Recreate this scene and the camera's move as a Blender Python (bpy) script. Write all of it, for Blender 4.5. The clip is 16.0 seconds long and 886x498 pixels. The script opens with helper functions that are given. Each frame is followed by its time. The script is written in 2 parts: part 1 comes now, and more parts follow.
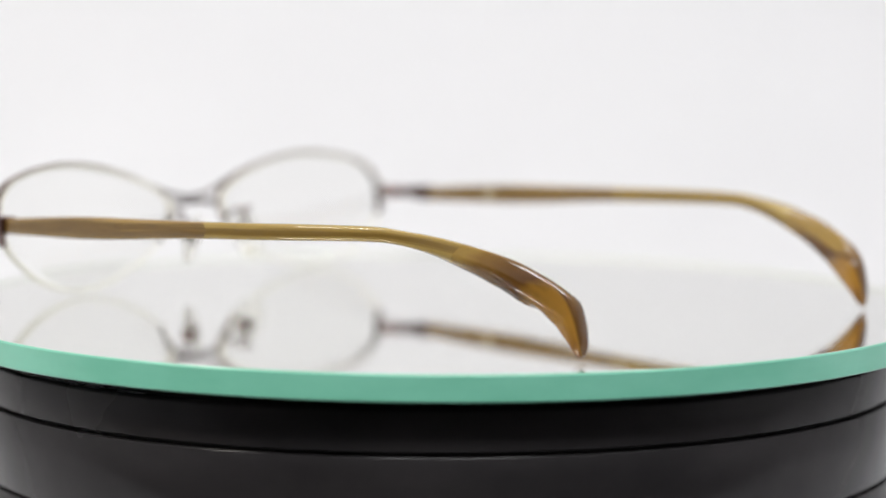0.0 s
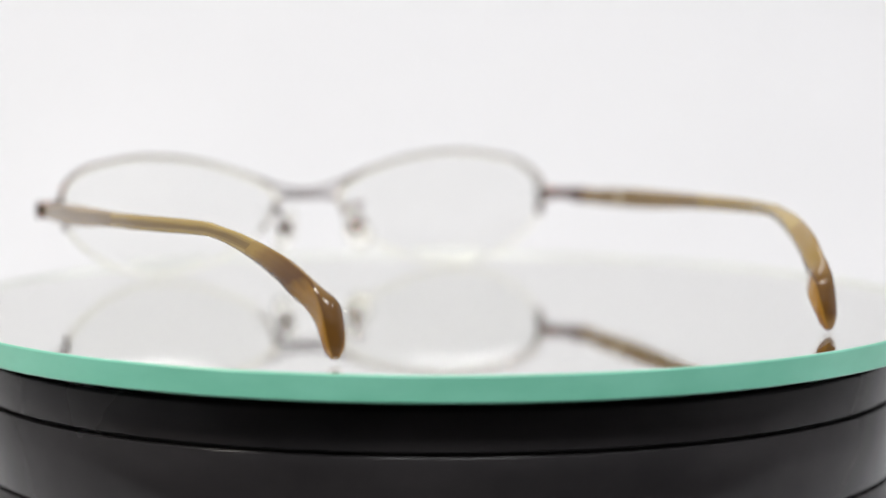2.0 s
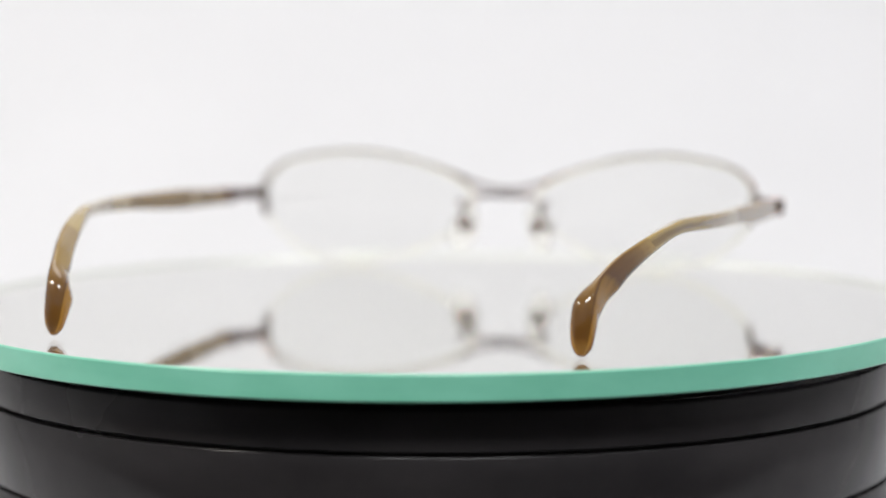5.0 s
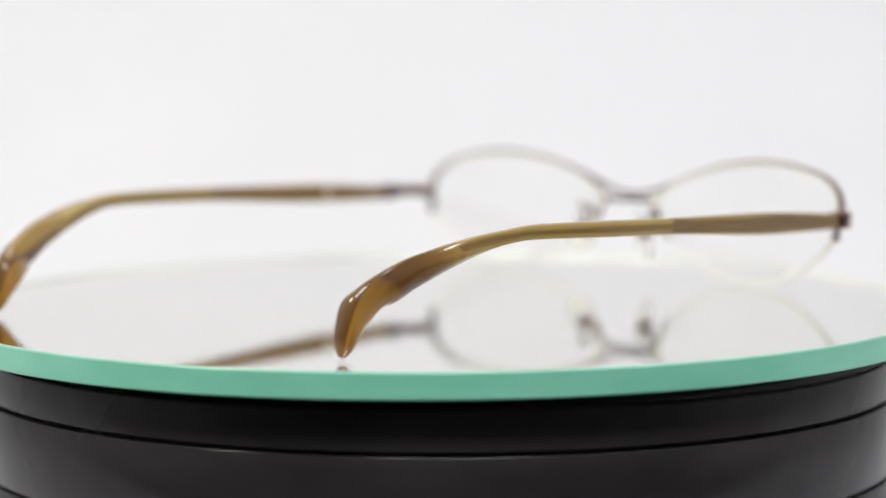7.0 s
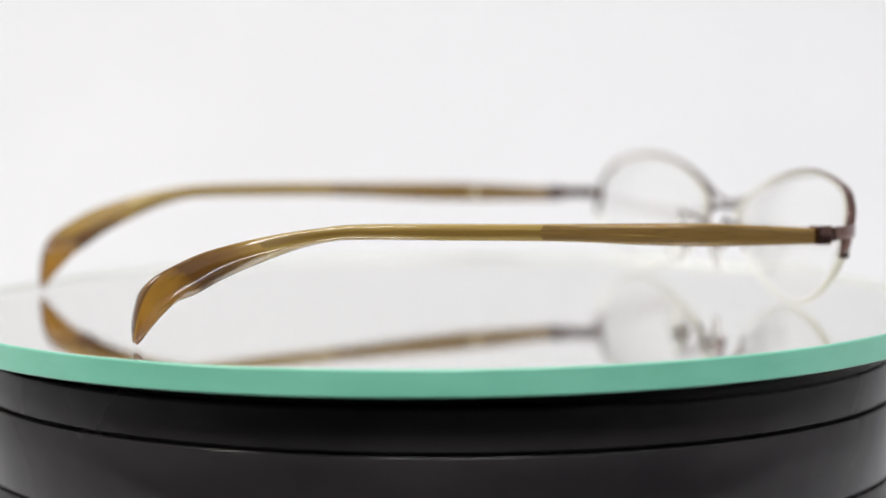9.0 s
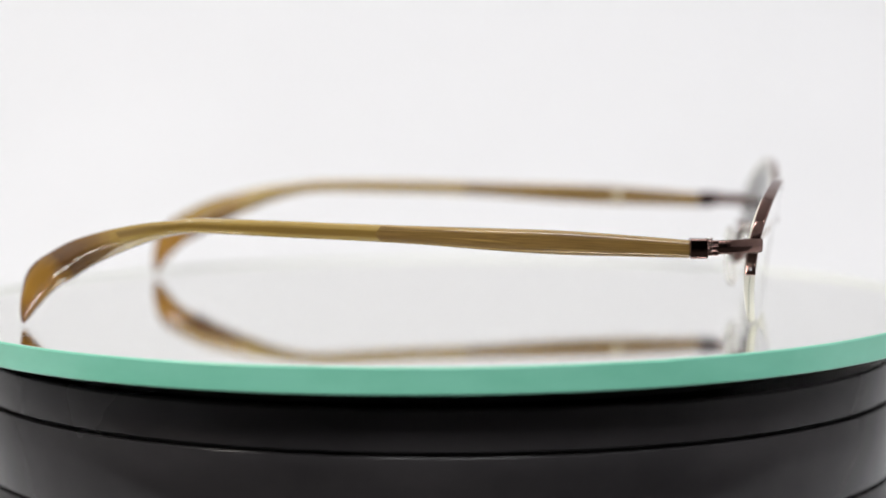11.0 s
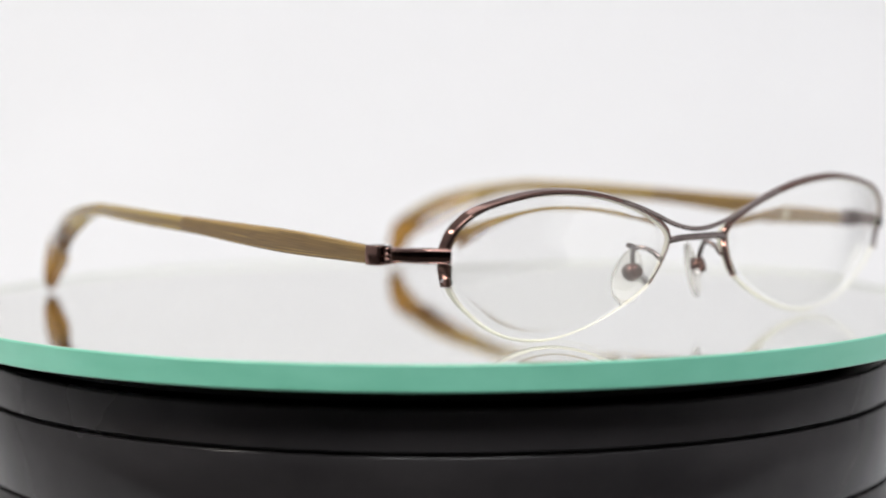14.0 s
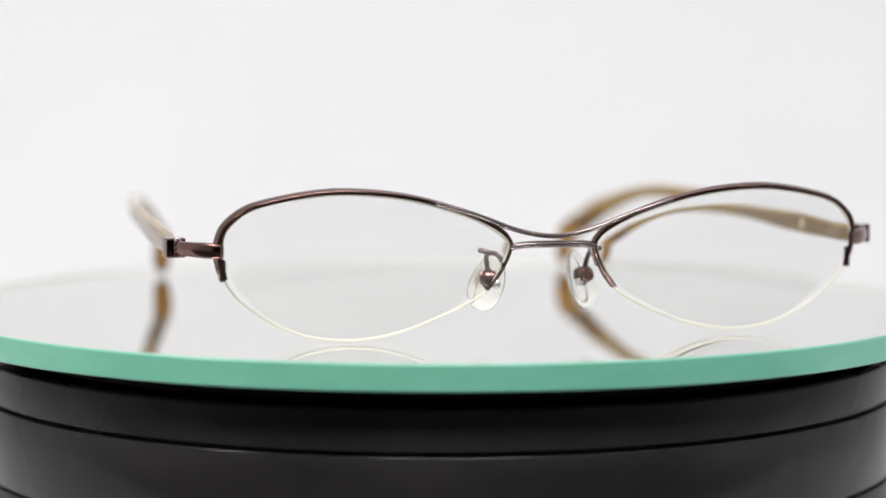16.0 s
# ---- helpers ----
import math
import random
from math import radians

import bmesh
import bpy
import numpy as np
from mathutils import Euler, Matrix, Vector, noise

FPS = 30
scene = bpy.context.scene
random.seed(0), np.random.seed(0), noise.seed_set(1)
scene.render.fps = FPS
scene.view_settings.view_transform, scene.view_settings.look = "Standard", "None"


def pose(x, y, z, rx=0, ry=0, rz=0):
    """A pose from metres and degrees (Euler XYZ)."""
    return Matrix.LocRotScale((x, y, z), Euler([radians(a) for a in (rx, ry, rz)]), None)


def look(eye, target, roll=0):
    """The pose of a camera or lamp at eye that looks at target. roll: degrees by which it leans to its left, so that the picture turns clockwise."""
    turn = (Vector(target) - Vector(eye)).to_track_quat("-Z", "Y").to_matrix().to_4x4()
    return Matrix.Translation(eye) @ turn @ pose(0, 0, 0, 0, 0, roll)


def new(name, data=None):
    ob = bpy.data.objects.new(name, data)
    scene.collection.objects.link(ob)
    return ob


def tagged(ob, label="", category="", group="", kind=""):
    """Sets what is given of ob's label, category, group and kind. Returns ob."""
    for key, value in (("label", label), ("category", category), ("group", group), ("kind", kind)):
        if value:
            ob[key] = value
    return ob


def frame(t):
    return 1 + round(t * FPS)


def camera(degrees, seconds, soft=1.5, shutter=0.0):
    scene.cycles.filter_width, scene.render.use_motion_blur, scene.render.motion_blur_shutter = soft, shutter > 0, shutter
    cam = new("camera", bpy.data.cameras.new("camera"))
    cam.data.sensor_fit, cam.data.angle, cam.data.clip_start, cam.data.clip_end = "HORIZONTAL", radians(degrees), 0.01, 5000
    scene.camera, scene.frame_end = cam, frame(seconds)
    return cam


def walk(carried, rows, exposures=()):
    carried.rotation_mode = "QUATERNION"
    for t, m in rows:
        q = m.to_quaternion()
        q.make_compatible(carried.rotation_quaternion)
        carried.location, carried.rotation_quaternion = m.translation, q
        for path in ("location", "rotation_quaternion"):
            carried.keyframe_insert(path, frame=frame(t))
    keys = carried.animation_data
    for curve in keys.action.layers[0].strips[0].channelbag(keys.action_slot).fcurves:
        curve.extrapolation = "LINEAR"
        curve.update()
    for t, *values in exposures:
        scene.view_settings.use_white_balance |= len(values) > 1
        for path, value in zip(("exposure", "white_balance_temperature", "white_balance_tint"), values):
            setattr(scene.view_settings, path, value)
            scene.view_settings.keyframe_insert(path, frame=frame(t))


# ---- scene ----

# ---------------------------------------------------------------- camera
EYE_Z = 0.1175          # the table is at z = 0, the turntable's axis at x = y = 0
cam = camera(22.486, 16.0, soft=1.6)
eye = (0.0, -0.5, EYE_Z)
aim = (0.5 * math.tan(radians(0.1505)), 0.0, EYE_Z - 0.5 * math.tan(radians(5.1254)))
walk(cam, [(0.0, look(eye, aim, 0.08)), (16.0, look(eye, aim, 0.08))])
cam.data.dof.use_dof = True
cam.data.dof.focus_distance = 0.428
cam.data.dof.aperture_fstop = 7.8


def turn(t):
    """Degrees by which the turntable has turned, about its axis, at t seconds."""
    return 49.062 - 13.5053 * t - 0.165 * (t / 8 - 1) ** 2


# ---------------------------------------------------------------- light
world = bpy.data.worlds.new("world")
world.use_nodes = True
world.node_tree.nodes["Background"].inputs["Color"].default_value = (0.9, 0.93, 1.0, 1)
world.node_tree.nodes["Background"].inputs["Strength"].default_value = 0.05
scene.world = world
scene.view_settings.exposure = 0.0


def area_lamp(name, at, target, width, height, watts, colour):
    data = bpy.data.lights.new(name, "AREA")
    data.shape, data.size, data.size_y, data.energy, data.color = "RECTANGLE", width, height, watts, colour
    ob = new(name, data)
    ob.matrix_world = look(at, target)
    return ob


area_lamp("top_lamp", (0.0, 0.36, 1.10), (0, 0.16, 0), 0.66, 0.46, 2.25, (0.985, 0.98, 1.0))
area_lamp("left_lamp", (-0.55, -0.35, 0.62), (-0.2, 0.45, 0.1), 0.18, 0.10, 2.1, (1.0, 0.95, 0.86))
area_lamp("right_lamp", (0.50, -0.40, 0.60), (-0.1, 0.35, 0.1), 0.08, 0.08, 0.45, (0.96, 0.965, 1.0))
area_lamp("front_lamp", (0.04, -0.60, 0.66), (0, 0.40, 0.20), 0.44, 0.15, 4.25, (0.985, 0.985, 1.0))


# ---------------------------------------------------------------- materials
def material(name, colour=(0.8, 0.8, 0.8), rough=0.5, metal=0.0, **more):
    m = bpy.data.materials.new(name)
    m.use_nodes = True
    b = m.node_tree.nodes["Principled BSDF"]
    b.inputs["Base Color"].default_value = (*colour, 1)
    b.inputs["Roughness"].default_value = rough
    b.inputs["Metallic"].default_value = metal
    for key, value in more.items():
        b.inputs[key.replace("_", " ")].default_value = value
    return m


def textured(m, scale, stretch, low, high, target="Base Color", detail=5.0, spread=(0.3, 0.7), bump=0.0, distort=0.0):
    """Drive a colour or the roughness of m by noise in the object's space, stretched along its axes; bump in metres."""
    nt = m.node_tree
    b = nt.nodes["Principled BSDF"]
    co = nt.nodes.new("ShaderNodeTexCoord")
    mp = nt.nodes.new("ShaderNodeMapping")
    mp.inputs["Scale"].default_value = stretch
    nz = nt.nodes.new("ShaderNodeTexNoise")
    nz.inputs["Scale"].default_value, nz.inputs["Detail"].default_value = scale, detail
    nz.inputs["Distortion"].default_value = distort
    rp = nt.nodes.new("ShaderNodeValToRGB")
    rp.color_ramp.elements[0].position, rp.color_ramp.elements[1].position = spread
    rp.color_ramp.elements[0].color, rp.color_ramp.elements[1].color = (*low, 1), (*high, 1)
    nt.links.new(co.outputs["Object"], mp.inputs["Vector"])
    nt.links.new(mp.outputs["Vector"], nz.inputs["Vector"])
    nt.links.new(nz.outputs["Fac"], rp.inputs["Fac"])
    nt.links.new(rp.outputs["Color"], b.inputs[target])
    if bump:
        bp = nt.nodes.new("ShaderNodeBump")
        bp.inputs["Distance"].default_value, bp.inputs["Strength"].default_value = bump, 0.5
        nt.links.new(nz.outputs["Fac"], bp.inputs["Height"])
        nt.links.new(bp.outputs["Normal"], b.inputs["Normal"])
    return m


PAPER = textured(material("white_paper", rough=0.9), 6, (1, 1, 1), (0.84, 0.84, 0.85), (0.87, 0.87, 0.88))
ROOM = textured(material("dark_room_paint", rough=0.9), 2, (1, 1, 1), (0.13, 0.13, 0.14), (0.17, 0.17, 0.18))
TABLE = textured(material("dark_table", rough=0.5), 8, (1, 8, 1), (0.03, 0.026, 0.024), (0.055, 0.05, 0.045))
BLACK = material("black_glossy_plastic", (0.033, 0.0295, 0.0300), 0.2, Specular_IOR_Level=0.15)
textured(BLACK, 22, (1, 1, 0.7), (0.13,) * 3, (0.28,) * 3, "Roughness", 4)
textured(BLACK, 34, (1, 1, 1.6), (0.021, 0.0195, 0.0205), (0.033, 0.0305, 0.0315), spread=(0.35, 0.65))
RUBBER = textured(material("black_rubber", (0.01, 0.01, 0.01), 0.85), 400, (1, 1, 1), (0.008,) * 3, (0.014,) * 3)
GREEN = material("ground_green_glass_edge", rough=0.28, IOR=1.5)
textured(GREEN, 55, (1, 1, 2.5), (0.21, 0.62, 0.44), (0.25, 0.68, 0.50), spread=(0.35, 0.65))
PALE = material("grey_glass_bevel", (0.76, 0.78, 0.73), 0.4)


def glass_front():
    """The front of the mirror's glass: it mirrors a fifth of the light and lets the rest through to the silvering."""
    m = bpy.data.materials.new("mirror_front_glass")
    m.use_nodes = True
    nt = m.node_tree
    nt.nodes.remove(nt.nodes["Principled BSDF"])
    out = nt.nodes["Material Output"]
    clear, gloss, mix = (nt.nodes.new(k) for k in ("ShaderNodeBsdfTransparent", "ShaderNodeBsdfGlossy", "ShaderNodeMixShader"))
    clear.inputs["Color"].default_value = (1.0, 1.0, 1.0, 1)
    gloss.inputs["Roughness"].default_value = 0.0
    mix.inputs[0].default_value = 0.21
    nt.links.new(clear.outputs[0], mix.inputs[1])
    nt.links.new(gloss.outputs[0], mix.inputs[2])
    nt.links.new(mix.outputs[0], out.inputs["Surface"])
    return m


FRONT_GLASS = glass_front()
SILVER = material("mirror_silvering", (0.99, 0.995, 0.96), 0.0, 1.0)
LENS = material("coated_lens", (0.996, 0.998, 0.985), 0.0, Transmission_Weight=1.0, IOR=1.6, Specular_Tint=(1.0, 1.0, 0.97, 1))
LENS_EDGE = material("ground_lens_edge", (0.92, 0.905, 0.80), 0.35, Coat_Weight=0.7, Coat_Roughness=0.08)


def let_through(m, share, colour):
    """Part of the light that falls on m comes out at its other side, scattered."""
    nt = m.node_tree
    through_it, mix = nt.nodes.new("ShaderNodeBsdfTranslucent"), nt.nodes.new("ShaderNodeMixShader")
    through_it.inputs["Color"].default_value = (*colour, 1)
    mix.inputs[0].default_value = share
    nt.links.new(nt.nodes["Principled BSDF"].outputs[0], mix.inputs[1])
    nt.links.new(through_it.outputs[0], mix.inputs[2])
    nt.links.new(mix.outputs[0], nt.nodes["Material Output"].inputs["Surface"])


let_through(LENS_EDGE, 0.35, (0.93, 0.91, 0.80))
THREAD = material("nylon_thread", (0.68, 0.68, 0.58), 0.3, Transmission_Weight=0.2, IOR=1.4)
METAL = textured(material("brown_plated_metal", rough=0.11, metal=1.0), 500, (1, 1, 1), (0.165, 0.098, 0.084), (0.205, 0.125, 0.108))
GUNMETAL = textured(material("gunmetal", rough=0.18, metal=1.0), 500, (1, 1, 1), (0.23, 0.19, 0.18), (0.28, 0.235, 0.22))
STEEL = material("bright_steel", (0.75, 0.74, 0.73), 0.15, 1.0)
SILICONE = material("clear_silicone", (0.985, 0.98, 0.94), 0.12, Transmission_Weight=0.85, IOR=1.3)


def horn(name, bands, streak, rough, coat, patch=0.0):
    """Horn whose layers run along the piece: bands by height across it (-1 to 1), with fine streaks and cloudy patches."""
    m = material(name, rough=rough, Coat_Weight=coat, Coat_Roughness=0.06, Coat_IOR=1.5, Specular_IOR_Level=0.12)
    nt = m.node_tree
    N, L = nt.nodes.new, nt.links.new
    uv = N("ShaderNodeUVMap")
    uv.uv_map = "along"
    sep = N("ShaderNodeSeparateXYZ")
    L(uv.outputs["UV"], sep.inputs[0])
    mp = N("ShaderNodeMapping")
    mp.inputs["Scale"].default_value = (0.22, 3.4, 1)
    L(uv.outputs["UV"], mp.inputs["Vector"])
    fine = N("ShaderNodeTexNoise")
    fine.inputs["Scale"].default_value, fine.inputs["Detail"].default_value = 1.6, 3
    L(mp.outputs["Vector"], fine.inputs["Vector"])
    co = N("ShaderNodeTexCoord")
    cloud = N("ShaderNodeTexNoise")
    cloud.inputs["Scale"].default_value, cloud.inputs["Detail"].default_value = 130, 3
    L(co.outputs["Object"], cloud.inputs["Vector"])
    mix = N("ShaderNodeMath")
    mix.operation = "MULTIPLY_ADD"
    L(fine.outputs["Fac"], mix.inputs[0])
    mix.inputs[1].default_value = streak
    mix.inputs[2].default_value = 0.5 - 0.5 * streak
    add = N("ShaderNodeMath")
    add.operation = "MULTIPLY_ADD"
    L(sep.outputs["X" if patch else "Y"], add.inputs[0])
    add.inputs[1].default_value = 0.5
    L(mix.outputs[0], add.inputs[2])
    last = add
    if patch:
        face = N("ShaderNodeMapRange")
        face.inputs["From Min"].default_value, face.inputs["From Max"].default_value = 0.45, 0.8
        face.inputs["To Min"].default_value, face.inputs["To Max"].default_value = 0.0, 0.44
        L(sep.outputs["Y"], face.inputs["Value"])
        less = N("ShaderNodeMath")
        less.operation = "SUBTRACT"
        L(add.outputs[0], less.inputs[0])
        L(face.outputs["Result"], less.inputs[1])
        add = less
        last = N("ShaderNodeMath")
        last.operation = "MULTIPLY_ADD"
        L(cloud.outputs["Fac"], last.inputs[0])
        last.inputs[1].default_value = patch
        sub = N("ShaderNodeMath")
        sub.operation = "SUBTRACT"
        L(add.outputs[0], sub.inputs[0])
        sub.inputs[1].default_value = 0.5 * patch
        L(sub.outputs[0], last.inputs[2])
    ramp = N("ShaderNodeValToRGB")
    els = ramp.color_ramp.elements
    while len(els) < len(bands):
        els.new(0.5)
    for e, (at, colour) in zip(els, bands):
        e.position, e.color = at, (*colour, 1)
    L(last.outputs[0], ramp.inputs["Fac"])
    L(ramp.outputs["Color"], m.node_tree.nodes["Principled BSDF"].inputs["Base Color"])
    bump = N("ShaderNodeBump")
    bump.inputs["Strength"].default_value, bump.inputs["Distance"].default_value = 0.25, 0.00004
    L(fine.outputs["Fac"], bump.inputs["Height"])
    L(bump.outputs["Normal"], m.node_tree.nodes["Principled BSDF"].inputs["Normal"])
    return m


HORN_DARK = horn("striped_olive_horn", [(0.02, (0.360, 0.232, 0.074)), (0.16, (0.235, 0.145, 0.043)), (0.36, (0.146, 0.085, 0.026)), (0.50, (0.205, 0.122, 0.038)),
                                        (0.62, (0.137, 0.080, 0.024)), (0.84, (0.252, 0.155, 0.047)), (0.98, (0.360, 0.232, 0.074))], 1.9, 0.30, 0.7)
HORN_LIGHT = horn("striped_tan_horn", [(0.02, (0.405, 0.284, 0.085)), (0.30, (0.359, 0.246, 0.070)), (0.44, (0.193, 0.117, 0.029)), (0.54, (0.193, 0.117, 0.029)),
                                       (0.64, (0.355, 0.240, 0.068)), (0.98, (0.414, 0.292, 0.087))], 0.34, 0.2, 1.0)
# along the tip: tan, then brown, amber near its end
HORN_TIP = horn("polished_amber_horn", [(0.05, (0.305, 0.191, 0.047)), (0.17, (0.206, 0.111, 0.028)), (0.34, (0.135, 0.064, 0.015)), (0.50, (0.109, 0.048, 0.012)), (0.60, (0.278, 0.141, 0.024)),
                                        (0.80, (0.332, 0.168, 0.029)), (0.98, (0.171, 0.069, 0.013))], 0.10, 0.12, 1.0, 0.22)
CREAM = material("cream_inlay", (0.50, 0.43, 0.29), 0.45)


# ---------------------------------------------------------------- mesh helpers
def part(name, bm, mat, parent=None, label="", smooth=True, crease=42):
    me = bpy.data.meshes.new(name)
    bmesh.ops.recalc_face_normals(bm, faces=bm.faces)
    for e in bm.edges:
        e.smooth = e.calc_face_angle(0.0) < radians(crease)
    bm.to_mesh(me)
    bm.free()
    for m in (mat if isinstance(mat, (list, tuple)) else [mat]):
        me.materials.append(m)
    for p in me.polygons:
        p.use_smooth = smooth
    ob = new(name, me)
    if parent:
        ob.parent = parent
    if label:
        ob["label"] = label
    return ob


def lathe(profile, n=160, close=False):
    """A body turned about z from a profile of (radius, z)."""
    bm = bmesh.new()
    rings = []
    for r, z in profile:
        if r < 1e-6:
            rings.append([bm.verts.new((0, 0, z))])
        else:
            rings.append([bm.verts.new((r * math.cos(k * math.tau / n), r * math.sin(k * math.tau / n), z)) for k in range(n)])
    for a, b in zip(rings, rings[1:] + (rings[:1] if close else [])):
        for k in range(n):
            j = (k + 1) % n
            if len(a) == 1 and len(b) > 1:
                bm.faces.new((a[0], b[k], b[j]))
            elif len(b) == 1 and len(a) > 1:
                bm.faces.new((a[k], a[j], b[0]))
            elif len(a) > 1:
                bm.faces.new((a[k], a[j], b[j], b[k]))
    return bm


def loft(sections, ends=(True, True), along=None):
    """A body through rings of points. ends: which of its ends are filled. along: for a UV map "along", a number for each ring;
    its other axis is the height within the ring."""
    bm = bmesh.new()
    rings = [[bm.verts.new(p) for p in s] for s in sections]
    n = len(rings[0])
    layer = bm.loops.layers.uv.new("along") if along else None
    for i, (a, b) in enumerate(zip(rings, rings[1:])):
        for k in range(n):
            j = (k + 1) % n
            f = bm.faces.new((a[k], a[j], b[j], b[k]))
            if along:
                for loop, ring, q in zip(f.loops, (i, i, i + 1, i + 1), (k, j, j, k)):
                    loop[layer].uv = (along[ring], math.sin(q * math.tau / n))
    for want, ring, at in ((ends[0], rings[0], 0), (ends[1], rings[-1], -1)):
        if want:
            f = bm.faces.new(ring)
            if along:
                for q, loop in enumerate(f.loops):
                    loop[layer].uv = (along[at], math.sin(q * math.tau / n))
    return bm


def oval(centre, half_a, half_b, n=16, square=2.6):
    """A ring round centre: a superellipse on the two half axes."""
    out = []
    for k in range(n):
        c, s = math.cos(k * math.tau / n), math.sin(k * math.tau / n)
        fc = math.copysign(abs(c) ** (2 / square), c)
        fs = math.copysign(abs(s) ** (2 / square), s)
        out.append(Vector(centre) + Vector(half_a) * fc + Vector(half_b) * fs)
    return out


def spline(points, per=8, closed=False):
    """Points along a Catmull-Rom curve."""
    p = [Vector(q) for q in points]
    n = len(p)
    out = []
    for i in range(n if closed else n - 1):
        if closed:
            a, b, c, d = p[i - 1], p[i], p[(i + 1) % n], p[(i + 2) % n]
        else:
            a, b, c, d = p[max(i - 1, 0)], p[i], p[i + 1], p[min(i + 2, n - 1)]
        for k in range(per):
            t = k / per
            out.append(0.5 * (2 * b + (c - a) * t + (2 * a - 5 * b + 4 * c - d) * t * t + (3 * b - a - 3 * c + d) * t ** 3))
    return out if closed else out + [p[-1]]


def rod(points, radius, n=10, per=8, flat=1.0, up=(0, 0, 1)):
    """A rod along a smooth curve; its ends are rounded off."""
    pts = spline(points, per)
    sections = []
    for i, q in enumerate(pts):
        d = (pts[min(i + 1, len(pts) - 1)] - pts[max(i - 1, 0)]).normalized()
        side = d.cross(Vector(up)).normalized()
        top = side.cross(d).normalized()
        r = radius * (0.6 if i in (0, len(pts) - 1) else 1.0)
        sections.append(oval(q, side * r * flat, top * r, n, 2.0))
    return loft(sections)


def block(size, at=(0, 0, 0), bevel=0.0, turned=None):
    bm = bmesh.new()
    bmesh.ops.create_cube(bm, size=1.0)
    bmesh.ops.scale(bm, vec=size, verts=bm.verts)
    if bevel:
        bmesh.ops.bevel(bm, geom=bm.edges[:], offset=bevel, segments=3, affect="EDGES", profile=0.6)
    if turned is not None:
        bmesh.ops.transform(bm, matrix=turned, verts=bm.verts)
    bmesh.ops.translate(bm, vec=at, verts=bm.verts)
    return bm


# ---------------------------------------------------------------- the place
def sweep_backdrop():
    """A white paper sweep: floor under the turntable that curves up into the back."""
    prof = [(-0.115, 0.0), (0.20, 0.0)]
    prof += [(0.20 + 0.55 * math.sin(a), 0.55 - 0.55 * math.cos(a)) for a in np.linspace(0.08, math.pi / 2, 22)]
    prof += [(0.75, 1.15)]
    bm = bmesh.new()
    rows = []
    for lift in (0.0, -0.002):
        rows.append([[bm.verts.new((x, y - lift * (z > 0.28), z + lift)) for x in (-0.9, 0.9)] for y, z in prof])
    for r in rows:
        for a, b in zip(r, r[1:]):
            bm.faces.new((a[0], a[1], b[1], b[0]))
    for k in (0, 1):
        for i in range(len(prof) - 1):
            bm.faces.new((rows[0][i][k], rows[0][i + 1][k], rows[1][i + 1][k], rows[1][i][k]))
    for i in (0, len(prof) - 1):
        bm.faces.new((rows[0][i][0], rows[0][i][1], rows[1][i][1], rows[1][i][0]))
    ob = part("backdrop", bm, PAPER)
    ob.location.z = 0.002
    tagged(ob, "seamless white paper sweep behind the turntable", "backdrop", kind="structure")


def room():
    """Closes the place: white tent walls at the sides and above, a dark room before it. An unseen white panel is added
    behind the camera to brighten reflections.
    """
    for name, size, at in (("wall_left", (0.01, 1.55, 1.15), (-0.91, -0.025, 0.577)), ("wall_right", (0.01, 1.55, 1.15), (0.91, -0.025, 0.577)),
                           ("ceiling", (1.83, 1.55, 0.01), (0, -0.025, 1.16)), ("wall_bounce_panel", (1.83, 0.01, 0.90), (0, -0.81, 0.71))):
        tagged(part(name, block(size, at), PAPER, smooth=False), "white diffusing side or added bounce panel of the tent", "wall", kind="structure")
    for name, size, at in (("wall_front", (5, 0.1, 3.2), (0, -2.5, 0.85)), ("wall_back", (5, 0.1, 3.2), (0, 2.5, 0.85)),
                           ("wall_west", (0.1, 5, 3.2), (-2.5, 0, 0.85)), ("wall_east", (0.1, 5, 3.2), (2.5, 0, 0.85)),
                           ("ceiling_room", (5, 5, 0.1), (0, 0, 2.5)), ("floor", (5, 5, 0.1), (0, 0, -0.8))):
        tagged(part(name, block(size, at), ROOM, smooth=False), "dark plain wall of the unlit room", "wall", kind="structure")
    tagged(part("table", block((2.0, 1.9, 0.04), (0, 0.15, -0.02), 0.004), TABLE), "dark table top under the turntable and paper sweep", "table")


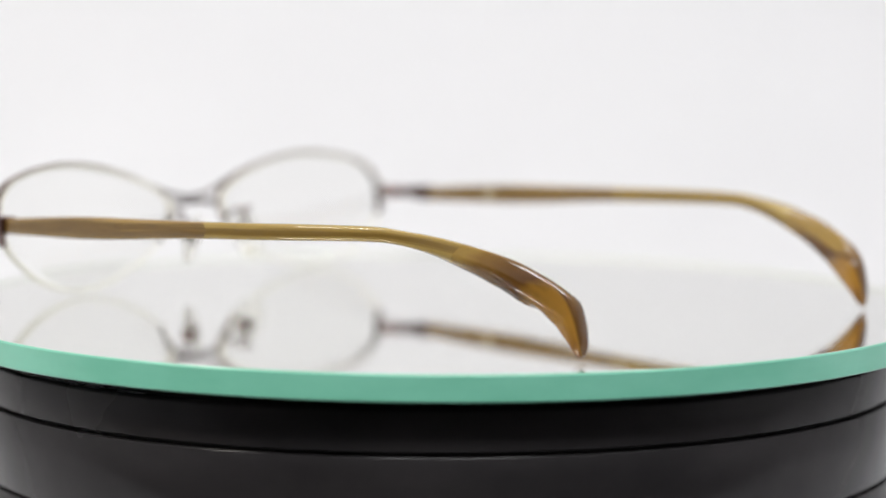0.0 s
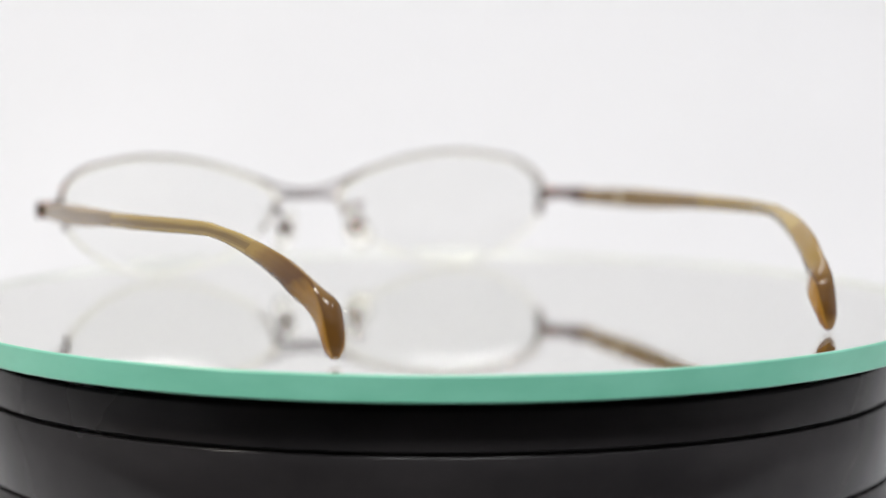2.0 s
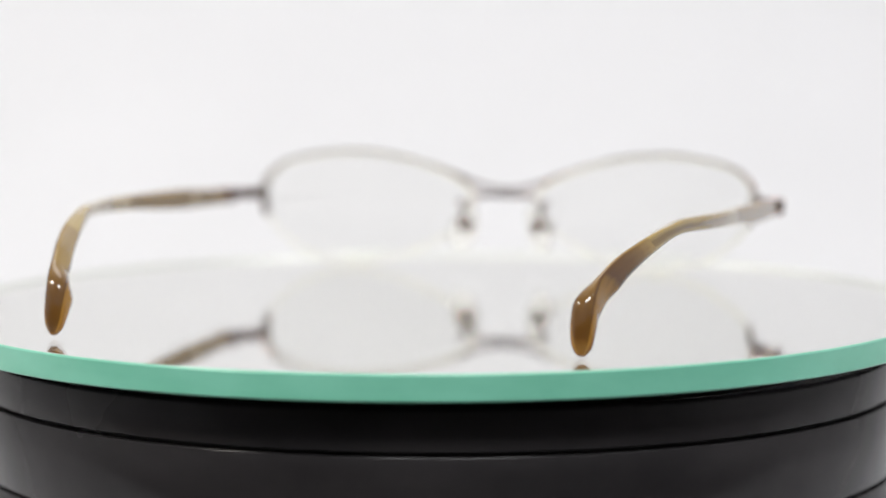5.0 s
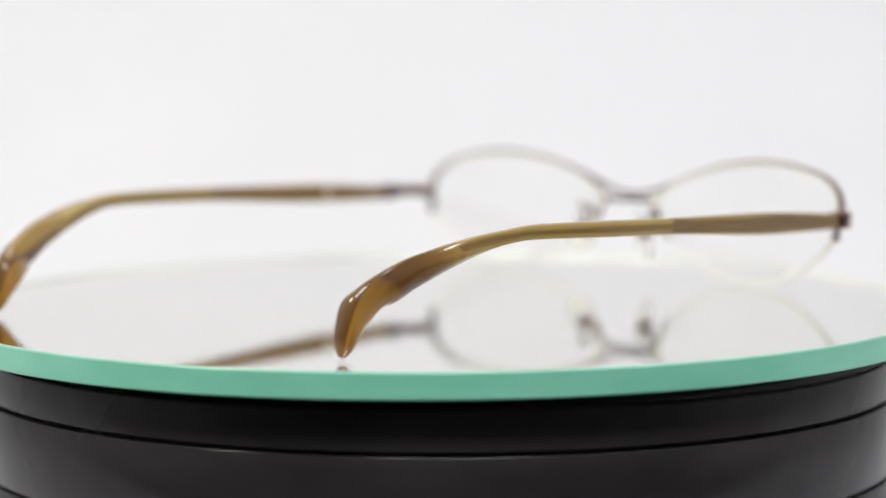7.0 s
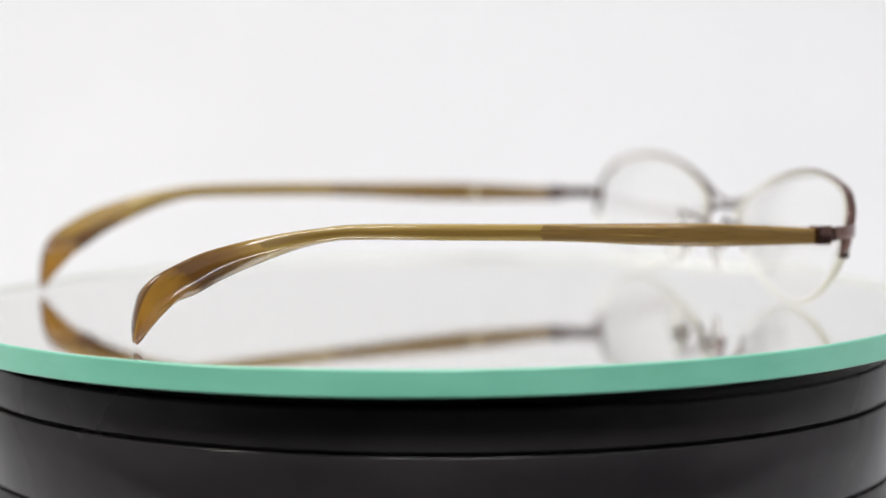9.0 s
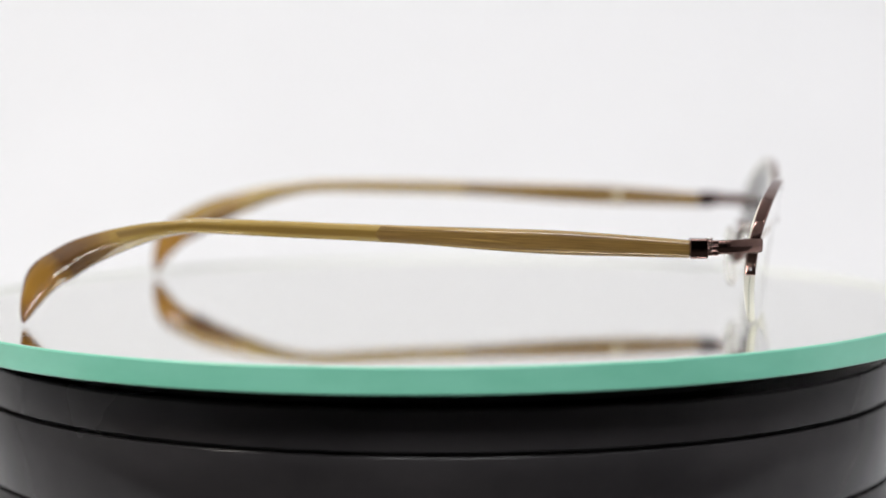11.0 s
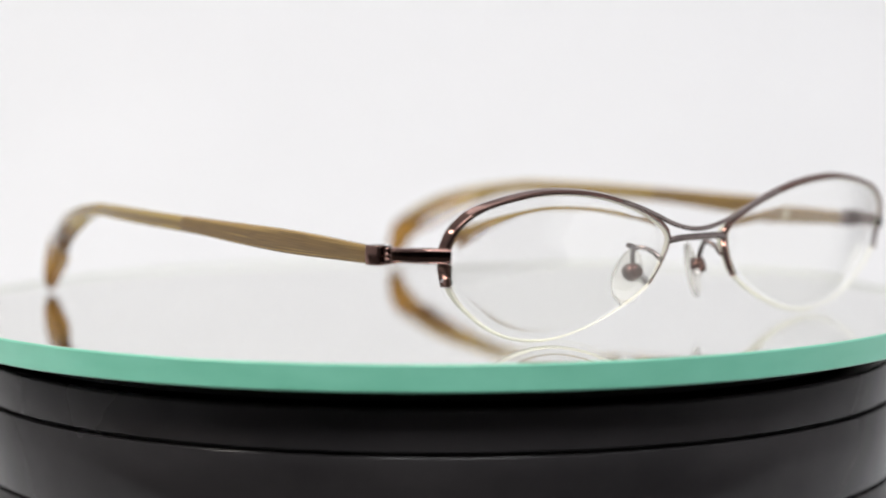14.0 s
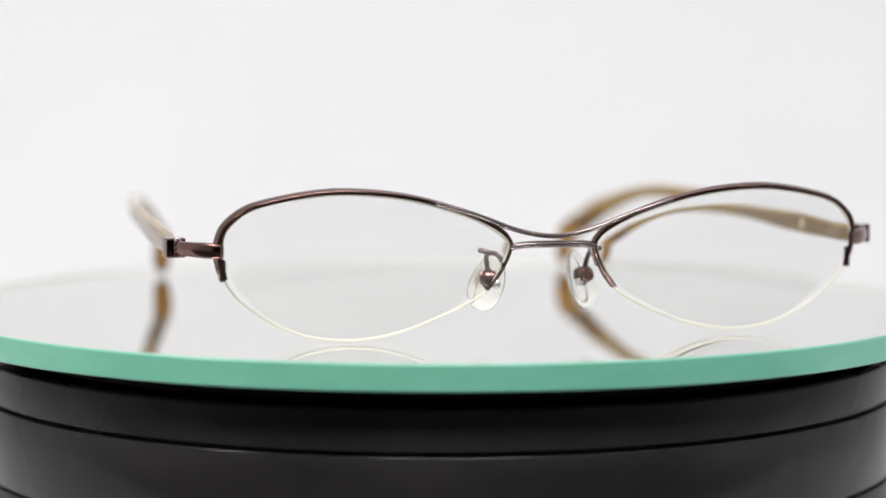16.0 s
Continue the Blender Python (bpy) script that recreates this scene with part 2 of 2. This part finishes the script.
def turntable():
    """The fixed black drum, with two turned grooves."""
    base = tagged(new("turntable_base"), "glossy black plastic turntable drum with two turned grooves", "turntable")
    base.location = (0, 0, 0.002)
    R = 0.1023
    zs = lambda u: (0.235 - u) * 0.5 - 0.002
    top, g1, g2 = zs(0.1294), zs(0.1457), zs(0.1785)
    part("upper_ring", lathe([(0, top - 0.0015), (R - 0.004, top - 0.0015), (R - 0.0014, top - 0.0001), (R - 0.0006, top), (R - 0.0002, top - 0.0003),
                              (R, top - 0.0008), (R, g1 + 0.0003), (R - 0.0002, g1 + 0.0001), (R - 0.0010, g1), (0, g1)]), BLACK, base)
    part("groove", lathe([(0, g1), (R - 0.0016, g1), (R - 0.0016, g1 - 0.0007), (0, g1 - 0.0007)]), RUBBER, base)
    w = g1 - 0.0007
    part("body", lathe([(0, w), (R - 0.0008, w), (R, w - 0.0001), (R + 0.0002, w - 0.0004), (R + 0.0002, g2 + 0.0006), (R - 0.0002, g2 + 0.0001),
                        (R - 0.0012, g2), (R - 0.0012, g2 - 0.0006), (R - 0.0002, g2 - 0.0007), (R + 0.0002, g2 - 0.0012), (R + 0.0002, 0.0012),
                        (R - 0.001, 0.0), (0, 0.0)]), BLACK, base)


MIRROR_Z = (0.235 - 0.1127) * 0.5
MIRROR_R = 0.1094


def mirror_disc():
    """The round mirror on the turning plate: clear glass, green at its ground edge, silvered below."""
    disc = tagged(new("round_mirror"), "round mirror disc with green glass edge on black turntable", "mirror")
    r, t = MIRROR_R, 0.0052
    n = 256
    part("mirror_face", lathe([(0, -0.0006), (r, -0.0006), (r, -t + 0.0002), (0, -t + 0.0002)], n), SILVER, disc, "silvered mirror face")
    bm = lathe([(0, 0), (r, 0), (r + 0.00008, -0.0001), (r + 0.00008, -0.0005), (r, -0.0006)], n)
    bm.normal_update()
    for f in bm.faces:
        f.material_index = 0 if abs(f.normal.z) > 0.9 else 1
    part("front_glass", bm, [FRONT_GLASS, PALE], disc, "clear front of the mirror glass").visible_shadow = False
    part("ground_edge", lathe([(r + 0.0001, -0.00005), (r + 0.0003, -0.0001), (r + 0.0005, -0.0004), (r + 0.0005, -t + 0.0003), (r + 0.0002, -t), (r + 0.0001, -t)], n, True),
         GREEN, disc, "green ground glass edge", crease=15)
    part("backing", lathe([(0, -t - 0.0001), (r - 0.001, -t - 0.0001), (r - 0.001, -t - 0.0004), (0, -t - 0.0004)]), RUBBER, disc)
    part("turning_plate", lathe([(0, -t - 0.0004), (0.097, -t - 0.0004), (0.097, -0.0086), (0, -0.0086)]), RUBBER, disc)
    return disc


# ---------------------------------------------------------------- the eyeglasses; their own space is in millimetres here
MM = 0.001


def bow(u, z):
    """How far forward the front of the frame lies."""
    return 4.0 - 4.0 * (u / 64) ** 2 + (0.22 if z > 19.2 else 0.14) * (z - 19.2)


RIM = [(63.4, 13.2), (64.3, 16.5), (64.4, 20.5), (62.9, 24.0), (58.0, 27.4), (47.0, 29.7), (38.0, 29.9), (28.0, 28.6), (18.0, 25.7), (11.6, 22.7),
       (8.7, 20.2), (8.5, 17.8), (10.4, 13.6), (12.9, 10.2)]
LOWER = [(17.0, 7.6), (23.0, 4.8), (30.0, 2.4), (38.0, 1.1), (46.0, 1.7), (53.0, 4.1), (58.5, 7.7), (61.6, 10.5)]


def lens_outline(per=8):
    return spline([(u, z, 0) for u, z in RIM + LOWER], per, closed=True)


def build_lens(sg, parent):
    """A lens for short sight: thin in the middle, with a thick ground edge that stands proud behind the metal half rim."""
    ring = lens_outline()
    c = Vector((36, 15.6, 0))
    n = len(ring)
    per = n // len(RIM + LOWER)
    outs, held = [], []
    for k, q in enumerate(ring):
        d = ring[(k + 1) % n] - ring[k - 1]
        o = Vector((d.y, -d.x, 0)).normalized()
        outs.append(o if o.dot(q - c) > 0 else -o)
        i = k / per
        held.append(max(0.0, min(1.0, (i - 1.0) / 4, (len(RIM) - 1 - i) / 2.0)))       # 1 where the metal rim holds it, 0 along the thread
    bm = bmesh.new()

    def front(u, z):
        return bow(u, z) + 0.75 - 0.0004 * ((u - 36) ** 2 + (z - 15.6) ** 2)

    def back(u, z):
        return front(u, z) - 1.1 - 0.0016 * ((u - 36) ** 2 + (z - 15.6) ** 2)

    def loop(grow, depth):
        made = []
        for q, o, h in zip(ring, outs, held):
            p = q + o * grow(h)
            made.append(bm.verts.new((sg * p.x * MM, depth(p.x, p.y, h) * MM, p.y * MM)))
        return made

    def join(a, b, index=0):
        for k in range(n):
            bm.faces.new((a[k], a[(k + 1) % n], b[(k + 1) % n], b[k])).material_index = index

    def inner(edge, depth):
        """The rings of one face from its edge to the middle."""
        made = [edge]
        for f in [k / 8 for k in range(7, 0, -1)]:
            made.append([bm.verts.new((sg * (c.x + (q.x - c.x) * f) * MM, depth(c.x + (q.x - c.x) * f, c.y + (q.y - c.y) * f) * MM,
                                       (c.y + (q.y - c.y) * f) * MM)) for q in ring])
        for a, b in zip(made, made[1:]):
            join(a, b)
        mid = bm.verts.new((sg * c.x * MM, depth(c.x, c.y) * MM, c.y * MM))
        for k in range(n):
            bm.faces.new((made[-1][k], made[-1][(k + 1) % n], mid))

    face = loop(lambda h: -0.2 - 0.35 * h, lambda u, z, h: front(u, z))
    inner(face, front)
    step = loop(lambda h: -0.18 - 0.32 * h, lambda u, z, h: front(u, z) - 0.9 - 0.35 * h)
    wide = loop(lambda h: -0.16 + 0.33 * h, lambda u, z, h: front(u, z) - 1.0 - 0.35 * h)
    rear = loop(lambda h: -0.16 + 0.33 * h, lambda u, z, h: back(u, z) + 0.1 - h * (0.25 + max(0.0, back(u, z) - front(u, z) + 1.9)))
    bevel = loop(lambda h: -0.4 - 0.4 * h, lambda u, z, h: back(u, z) - 0.1 * h)
    for a, b in ((face, step), (step, wide), (wide, rear), (rear, bevel)):
        join(a, b, 1)
    inner(bevel, back)
    ob = part("lens", bm, [LENS, LENS_EDGE], parent, "clear coated lens with a cream ground edge", crease=25)
    ob.visible_shadow = False
    # the nylon thread that holds its lower edge
    pts = spline([(u, z, 0) for u, z in RIM[-1:] + LOWER + RIM[:1]], 6)
    t = rod([(sg * q.x * MM, (bow(q.x, q.y) - 0.5) * MM, (q.y - 0.12) * MM) for q in pts], 0.0002, 8, 1, up=(0, 1, 0))
    part("nylon_thread", t, THREAD, parent, "thin clear nylon thread")


def build_rim(sg, parent):
    pts = spline([(u, z, 0) for u, z in RIM], 8)
    sections = []
    last = len(pts) - 1
    for i, q in enumerate(pts):
        d = (pts[min(i + 1, last)] - pts[max(i - 1, 0)]).normalized()
        out = Vector((d.y, -d.x, 0))
        if out.dot(q - Vector((36, 16, 0))) < 0:
            out = -out
        s = i / last
        deep = 1.05 - 0.45 * min(1, max(0, (s - 0.28) / 0.4))
        thick = 0.5 + 0.28 * max(0, 1 - abs(s - 0.13) / 0.2) if s < 0.75 else 0.45
        if i in (0, last):
            deep, thick = deep * 0.7, thick * 0.7
        m = q + out * (thick - 0.55)
        centre = (sg * m.x * MM, (bow(q.x, q.y) - 0.32 - 0.3 * max(0, 1 - s / 0.4)) * MM, m.y * MM)
        face = Vector((sg * out.x, 0, out.y))
        sections.append(oval(centre, face * thick * 0.85 * MM, (Vector((0, 1, 0)) - face * 0.28) * deep * MM, 28, 5.0))   # its top slopes to the front
    rim = part("rim", loft(sections), METAL, parent, "brown plated metal half rim")
    # thread anchor at the outer end, with its two holes
    tab = block((0.0012, 0.0020, 0.0042), (sg * 63.75 * MM, (bow(63.4, 14.8) - 0.7) * MM, 15.0 * MM), 0.0003)
    part("thread_anchor", tab, METAL, rim)
    for z in (14.2, 15.8):
        part("thread_hole", block((0.0004, 0.0006, 0.0006), (sg * 64.35 * MM, (bow(63.4, 14.8) - 0.8) * MM, z * MM), 0.00012), STEEL, rim)
    return rim


def build_end_piece(sg, parent):
    stations = [(64.0, 0.6, 18.8, 1.4, 0.6), (65.7, -0.7, 18.8, 1.5, 0.85), (68.0, -3.2, 18.85, 1.45, 0.9), (69.6, -5.6, 18.85, 1.4, 0.85), (70.7, -7.9, 18.85, 1.35, 0.8)]
    sections = []
    for i, (u, v, z, h, w) in enumerate(stations):
        a, b = stations[max(i - 1, 0)], stations[min(i + 1, len(stations) - 1)]
        d = Vector((sg * (b[0] - a[0]), b[1] - a[1], 0)).normalized()
        side = Vector((d.y, -d.x, 0))
        sections.append(oval((sg * u * MM, v * MM, z * MM), side * w * MM, Vector((0, 0, h * MM)), 16, 4))
    ob = part("end_piece", loft(sections), METAL, parent, "brown plated metal end piece")
    for dz in (-1.0, 0.0, 1.0):
        bm = lathe([(0, -0.00046), (0.0007, -0.00046), (0.0008, -0.0003), (0.0008, 0.0003), (0.0007, 0.00046), (0, 0.00046)], 16)
        bmesh.ops.translate(bm, vec=(sg * 71.0 * MM, -9.2 * MM, (18.75 + dz) * MM), verts=bm.verts)
        part("hinge_knuckle", bm, METAL, ob)
    for dz in (-1.0, 0.0, 1.0):
        part("hinge_leaf", block((0.0012, 0.0018, 0.00096), (sg * 70.8 * MM, -8.3 * MM, (18.75 + dz) * MM), 0.0002), METAL, ob)
    bm = lathe([(0, -0.0003), (0.0006, -0.0003), (0.0007, 0.0002), (0.0004, 0.0004), (0, 0.0004)], 14)
    bmesh.ops.translate(bm, vec=(sg * 71.0 * MM, -9.2 * MM, 20.45 * MM), verts=bm.verts)
    part("hinge_screw", bm, STEEL, ob)


# stations of a temple: top (v, z), bottom (v, z), width
TEMPLE = [((-13, 20.2), (-13, 16.8), 2.3), ((-24, 21.0), (-24, 16.9), 2.7), ((-38, 21.8), (-38, 17.1), 2.8), ((-52, 22.1), (-52, 17.8), 2.7),
          ((-69, 22.4), (-69, 18.9), 2.6), ((-92, 22.9), (-92, 19.6), 2.5), ((-109, 23.0), (-109, 20.0), 2.7), ((-116, 22.3), (-115, 19.6), 2.9),
          ((-123, 21.1), (-121.5, 18.2), 3.5), ((-131, 19.0), (-128.5, 15.9), 4.4), ((-138, 16.7), (-134.5, 13.3), 5.0),
          ((-143, 14.4), (-138.5, 10.8), 5.0), ((-147.4, 12.2), (-142, 8.5), 4.8), ((-149.6, 10.0), (-144.8, 5.8), 5.0),
          ((-150.7, 6.2), (-147.5, 2.9), 4.8), ((-151.0, 2.8), (-149.2, 0.8), 3.8), ((-150.9, 0.5), (-150.1, -0.12), 1.6)]


def temple_side(v, sg):
    """How far out the temple lies at v; the one on the left bends in more."""
    x = [0, 12, 40, 69, 85, 100, 115, 125, 135, 143, 147, 151]
    y = [70.5, 71.2, 71.4, 70.9, 70.2, 68.5, 65.2, 62.0, 58.4, 55.4, 54.5, 55.2] if sg > 0 else [70.5, 71.2, 71.9, 71.8, 70.4, 67.0, 62.4, 59.0, 55.5, 52.9, 52.0, 52.4]
    return float(np.interp(-v, x, y))


def build_temple(sg, parent):
    tops = spline([(t[0], t[1], w) for t, b, w in TEMPLE], 6)
    bots = spline([(b[0], b[1], 0) for t, b, w in TEMPLE], 6)
    rings = []
    for t, b in zip(tops, bots):
        vm = (t.x + b.x) / 2
        e = 2.0
        run = [sg * temple_side(vm + k * e, sg) for k in (-2, -1, 0, 1, 2)]
        u = sum(run) / 5
        slope = (run[0] - run[4]) / (4 * e)
        centre = Vector((u * MM, vm * MM, (t.y + b.y) / 2 * MM))
        # before its end the tip is twisted: its outer face turns up and its lower edge stands out
        k = float(np.interp(-vm, [108, 118, 128, 135, 142, 145, 147.5], [0, 0.25, 0.75, 1.0, 1.0, 0.45, 0]))
        twist = radians(46) * k
        centre.x += sg * k * (1.4 if sg > 0 else 1.7) * MM
        tall = (t.y - b.y) / 2 * (1 + 0.2 * k)
        half = Vector((-sg * math.sin(twist) * tall * MM, (t.x - b.x) / 2 * MM, math.cos(twist) * tall * MM))
        flat = Vector((1, slope, 0)).normalized() * math.cos(twist)
        across = Vector((flat.x, flat.y, sg * math.sin(twist))) * t.z / 2 * MM
        rings.append(oval(centre, across, half, 32, float(np.interp(-vm, [105, 118, 140, 145, 149], [3.2, 3.8, 3.8, 3.0, 2.4]))))
    def chevron(ring, depth):
        lo, hi = min(p.z for p in ring), max(p.z for p in ring)
        return [Vector((p.x, p.y - depth * (1 - abs((p.z - lo) / (hi - lo) * 2 - 1)), p.z)) for p in ring]
    cut, cut2 = 25, 52
    seam = chevron(rings[cut], 0.0013)
    far = [0.0]
    for a, b in zip(rings, rings[1:]):
        far.append(far[-1] + (sum(b, Vector()) - sum(a, Vector())).length / len(a) * 100)
    total = far[-1] - far[cut2]
    temple = part("temple", loft(rings[:cut] + [seam], (True, False), far[:cut] + [far[cut]]), HORN_DARK, parent, "striped olive horn temple")
    part("rear_section", loft([seam] + rings[cut + 1:cut2 + 1], (False, False), far[cut:cut2 + 1]), HORN_LIGHT, temple, "striped tan horn section")
    part("temple_tip", loft(rings[cut2:], (False, True), [(f - far[cut2]) / total * 2 - 1 for f in far[cut2:]]), HORN_TIP, temple, "polished amber brown tip")
    cap = block((0.0038, 0.0035, 0.0038), (sg * 71.4 * MM, -11.3 * MM, 18.7 * MM), 0.0004, pose(0, 0, 0, 0, 0, sg * 8))
    part("hinge_cap", cap, METAL, temple, "brown plated metal hinge cap")
    for dz in (-0.5, 0.5):
        bm = block((0.0013, 0.0020, 0.00096), (sg * 71.2 * MM, -10.0 * MM, (18.75 + dz) * MM), 0.0002)
        part("hinge_leaf", bm, METAL, temple)
    bm = block((0.0002, 0.0022, 0.0022), (sg * (temple_side(-34, sg) - 1.45) * MM, -34 * MM, 19.5 * MM), 0.00008)
    part("inner_mark", bm, CREAM, temple, "cream mark on the inner face")


def build_nose_pad(sg, parent):
    bm = bmesh.new()
    bmesh.ops.create_uvsphere(bm, u_segments=24, v_segments=14, radius=1.0)
    for v in bm.verts:
        k = 1 - 0.22 * v.co.z
        v.co = Vector((v.co.x * 1.1, v.co.y * 3.4 * k, v.co.z * 6.0)) * MM
    m = pose(0, 0, 0, 0, sg * -20, 0) @ pose(0, 0, 0, 0, 0, sg * 66)
    bmesh.ops.transform(bm, matrix=m, verts=bm.verts)
    du = 0.0 if sg > 0 else -2.0      # one pad is bent further in
    at = Vector((sg * (10.6 + du), -5.0, 11.2)) * MM
    bmesh.ops.translate(bm, vec=at, verts=bm.verts)
    pad = part("nose_pad", bm, SILICONE, parent, "clear silicone nose pad")
    pad.visible_shadow = False
    arm = [(9.6, 2.0, 14.6), (9.7 + du * 0.1, 0.6, 16.2), (10.2 + du * 0.4, -1.4, 17.2), (11.3 + du * 0.8, -2.8, 17.0), (11.2 + du, -3.4, 15.2), (10.7 + du, -3.6, 13.0)]
    part("arm_stub", rod([(sg * (11.0 + du * 0.8) * MM, -0.0026, 0.0172), (sg * (12.1 + du * 0.8) * MM, -0.0031, 0.0176), (sg * (13.0 + du * 0.8) * MM, -0.0034, 0.0178)],
                         0.00055, 10, 4, up=(0.2, 0.3, 1)), GUNMETAL, pad, "rounded end of the bent arm")
    part("pad_arm", rod([(sg * u * MM, v * MM, z * MM) for u, v, z in arm], 0.0005, 10, 6, up=(0.2, 0.3, 1)), GUNMETAL, pad, "thin bent metal arm")
    turned = pose(0, 0, 0, 0, sg * -20, sg * 66)
    def button(radius, thick, at):
        k = radius * 0.25
        b = lathe([(0, -thick), (radius - k, -thick), (radius - 0.3 * k, -thick + 0.3 * k), (radius, -thick + k), (radius, thick - k), (radius - 0.3 * k, thick - 0.3 * k),
                   (radius - k, thick), (0, thick)], 18)
        bmesh.ops.transform(b, matrix=Matrix.Translation(at) @ turned @ pose(0, 0, 0, 0, 90, 0), verts=b.verts)
        return b
    part("pad_box", button(0.0016, 0.0013, (sg * (10.8 + du) * MM, -0.0036, 0.0122)), METAL, pad, "small brown metal pad box")
    part("pad_plate", button(0.0019, 0.0003, (sg * (10.4 + du) * MM, -0.0046, 0.0119)), METAL, pad, "thin metal pad plate")
    part("pad_screw", button(0.0008, 0.0007, (sg * (9.5 + du) * MM, -0.0028, 0.0110)), STEEL, pad, "tiny bright screw")


def eyeglasses():
    g = tagged(new("eyeglasses"), "half-rim eyeglasses with brown metal front and open horn temples", "eyeglasses")
    for sg in (1, -1):
        build_lens(sg, g)
        build_rim(sg, g)
        build_end_piece(sg, g)
        build_temple(sg, g)
        build_nose_pad(sg, g)
    f = lambda u, z: ((u * MM), (bow(u, z) + 0.1) * MM, z * MM)
    half_brow = [(24.0, 27.5), (18.0, 25.75), (13.0, 24.0), (8.5, 22.3), (4.0, 21.15)]
    part("brow_bridge", rod([f(u, z) for u, z in half_brow] + [f(0, 20.75)] + [f(-u, z) for u, z in reversed(half_brow)],
                            0.0005, 12, 6), GUNMETAL, g, "curved upper bridge bar")
    part("lower_bridge", rod([(0.0086, 0.0034, 0.0186), (0.006, 0.0042, 0.0191), (0.0, 0.0046, 0.0192), (-0.006, 0.0042, 0.0191), (-0.0086, 0.0034, 0.0186)],
                             0.0007, 12, 6, 1.2), GUNMETAL, g, "straight lower bridge bar")
    return g


sweep_backdrop()
room()
turntable()
mirror = mirror_disc()
glasses = eyeglasses()

# the mirror lies half a degree out of true on the turning plate
LOW = radians(-109)
TILT = Matrix.Translation((0, 0, MIRROR_Z)) @ Matrix.Rotation(radians(0.52), 4, Vector((-math.sin(LOW), math.cos(LOW), 0)))
SEAT = pose(-0.006, 0.0705, (0.235 - 0.1135) * 0.5 + 0.00015, 0, 0, 2.0)


def motions():
    """The plate turns steadily, with the mirror and the eyeglasses on it."""
    times = [k * 0.5 for k in range(33)]
    walk(mirror, [(t, pose(0, 0, 0, 0, 0, turn(t)) @ TILT) for t in times])
    walk(glasses, [(t, pose(0, 0, 0, 0, 0, turn(t)) @ SEAT) for t in times])


motions()
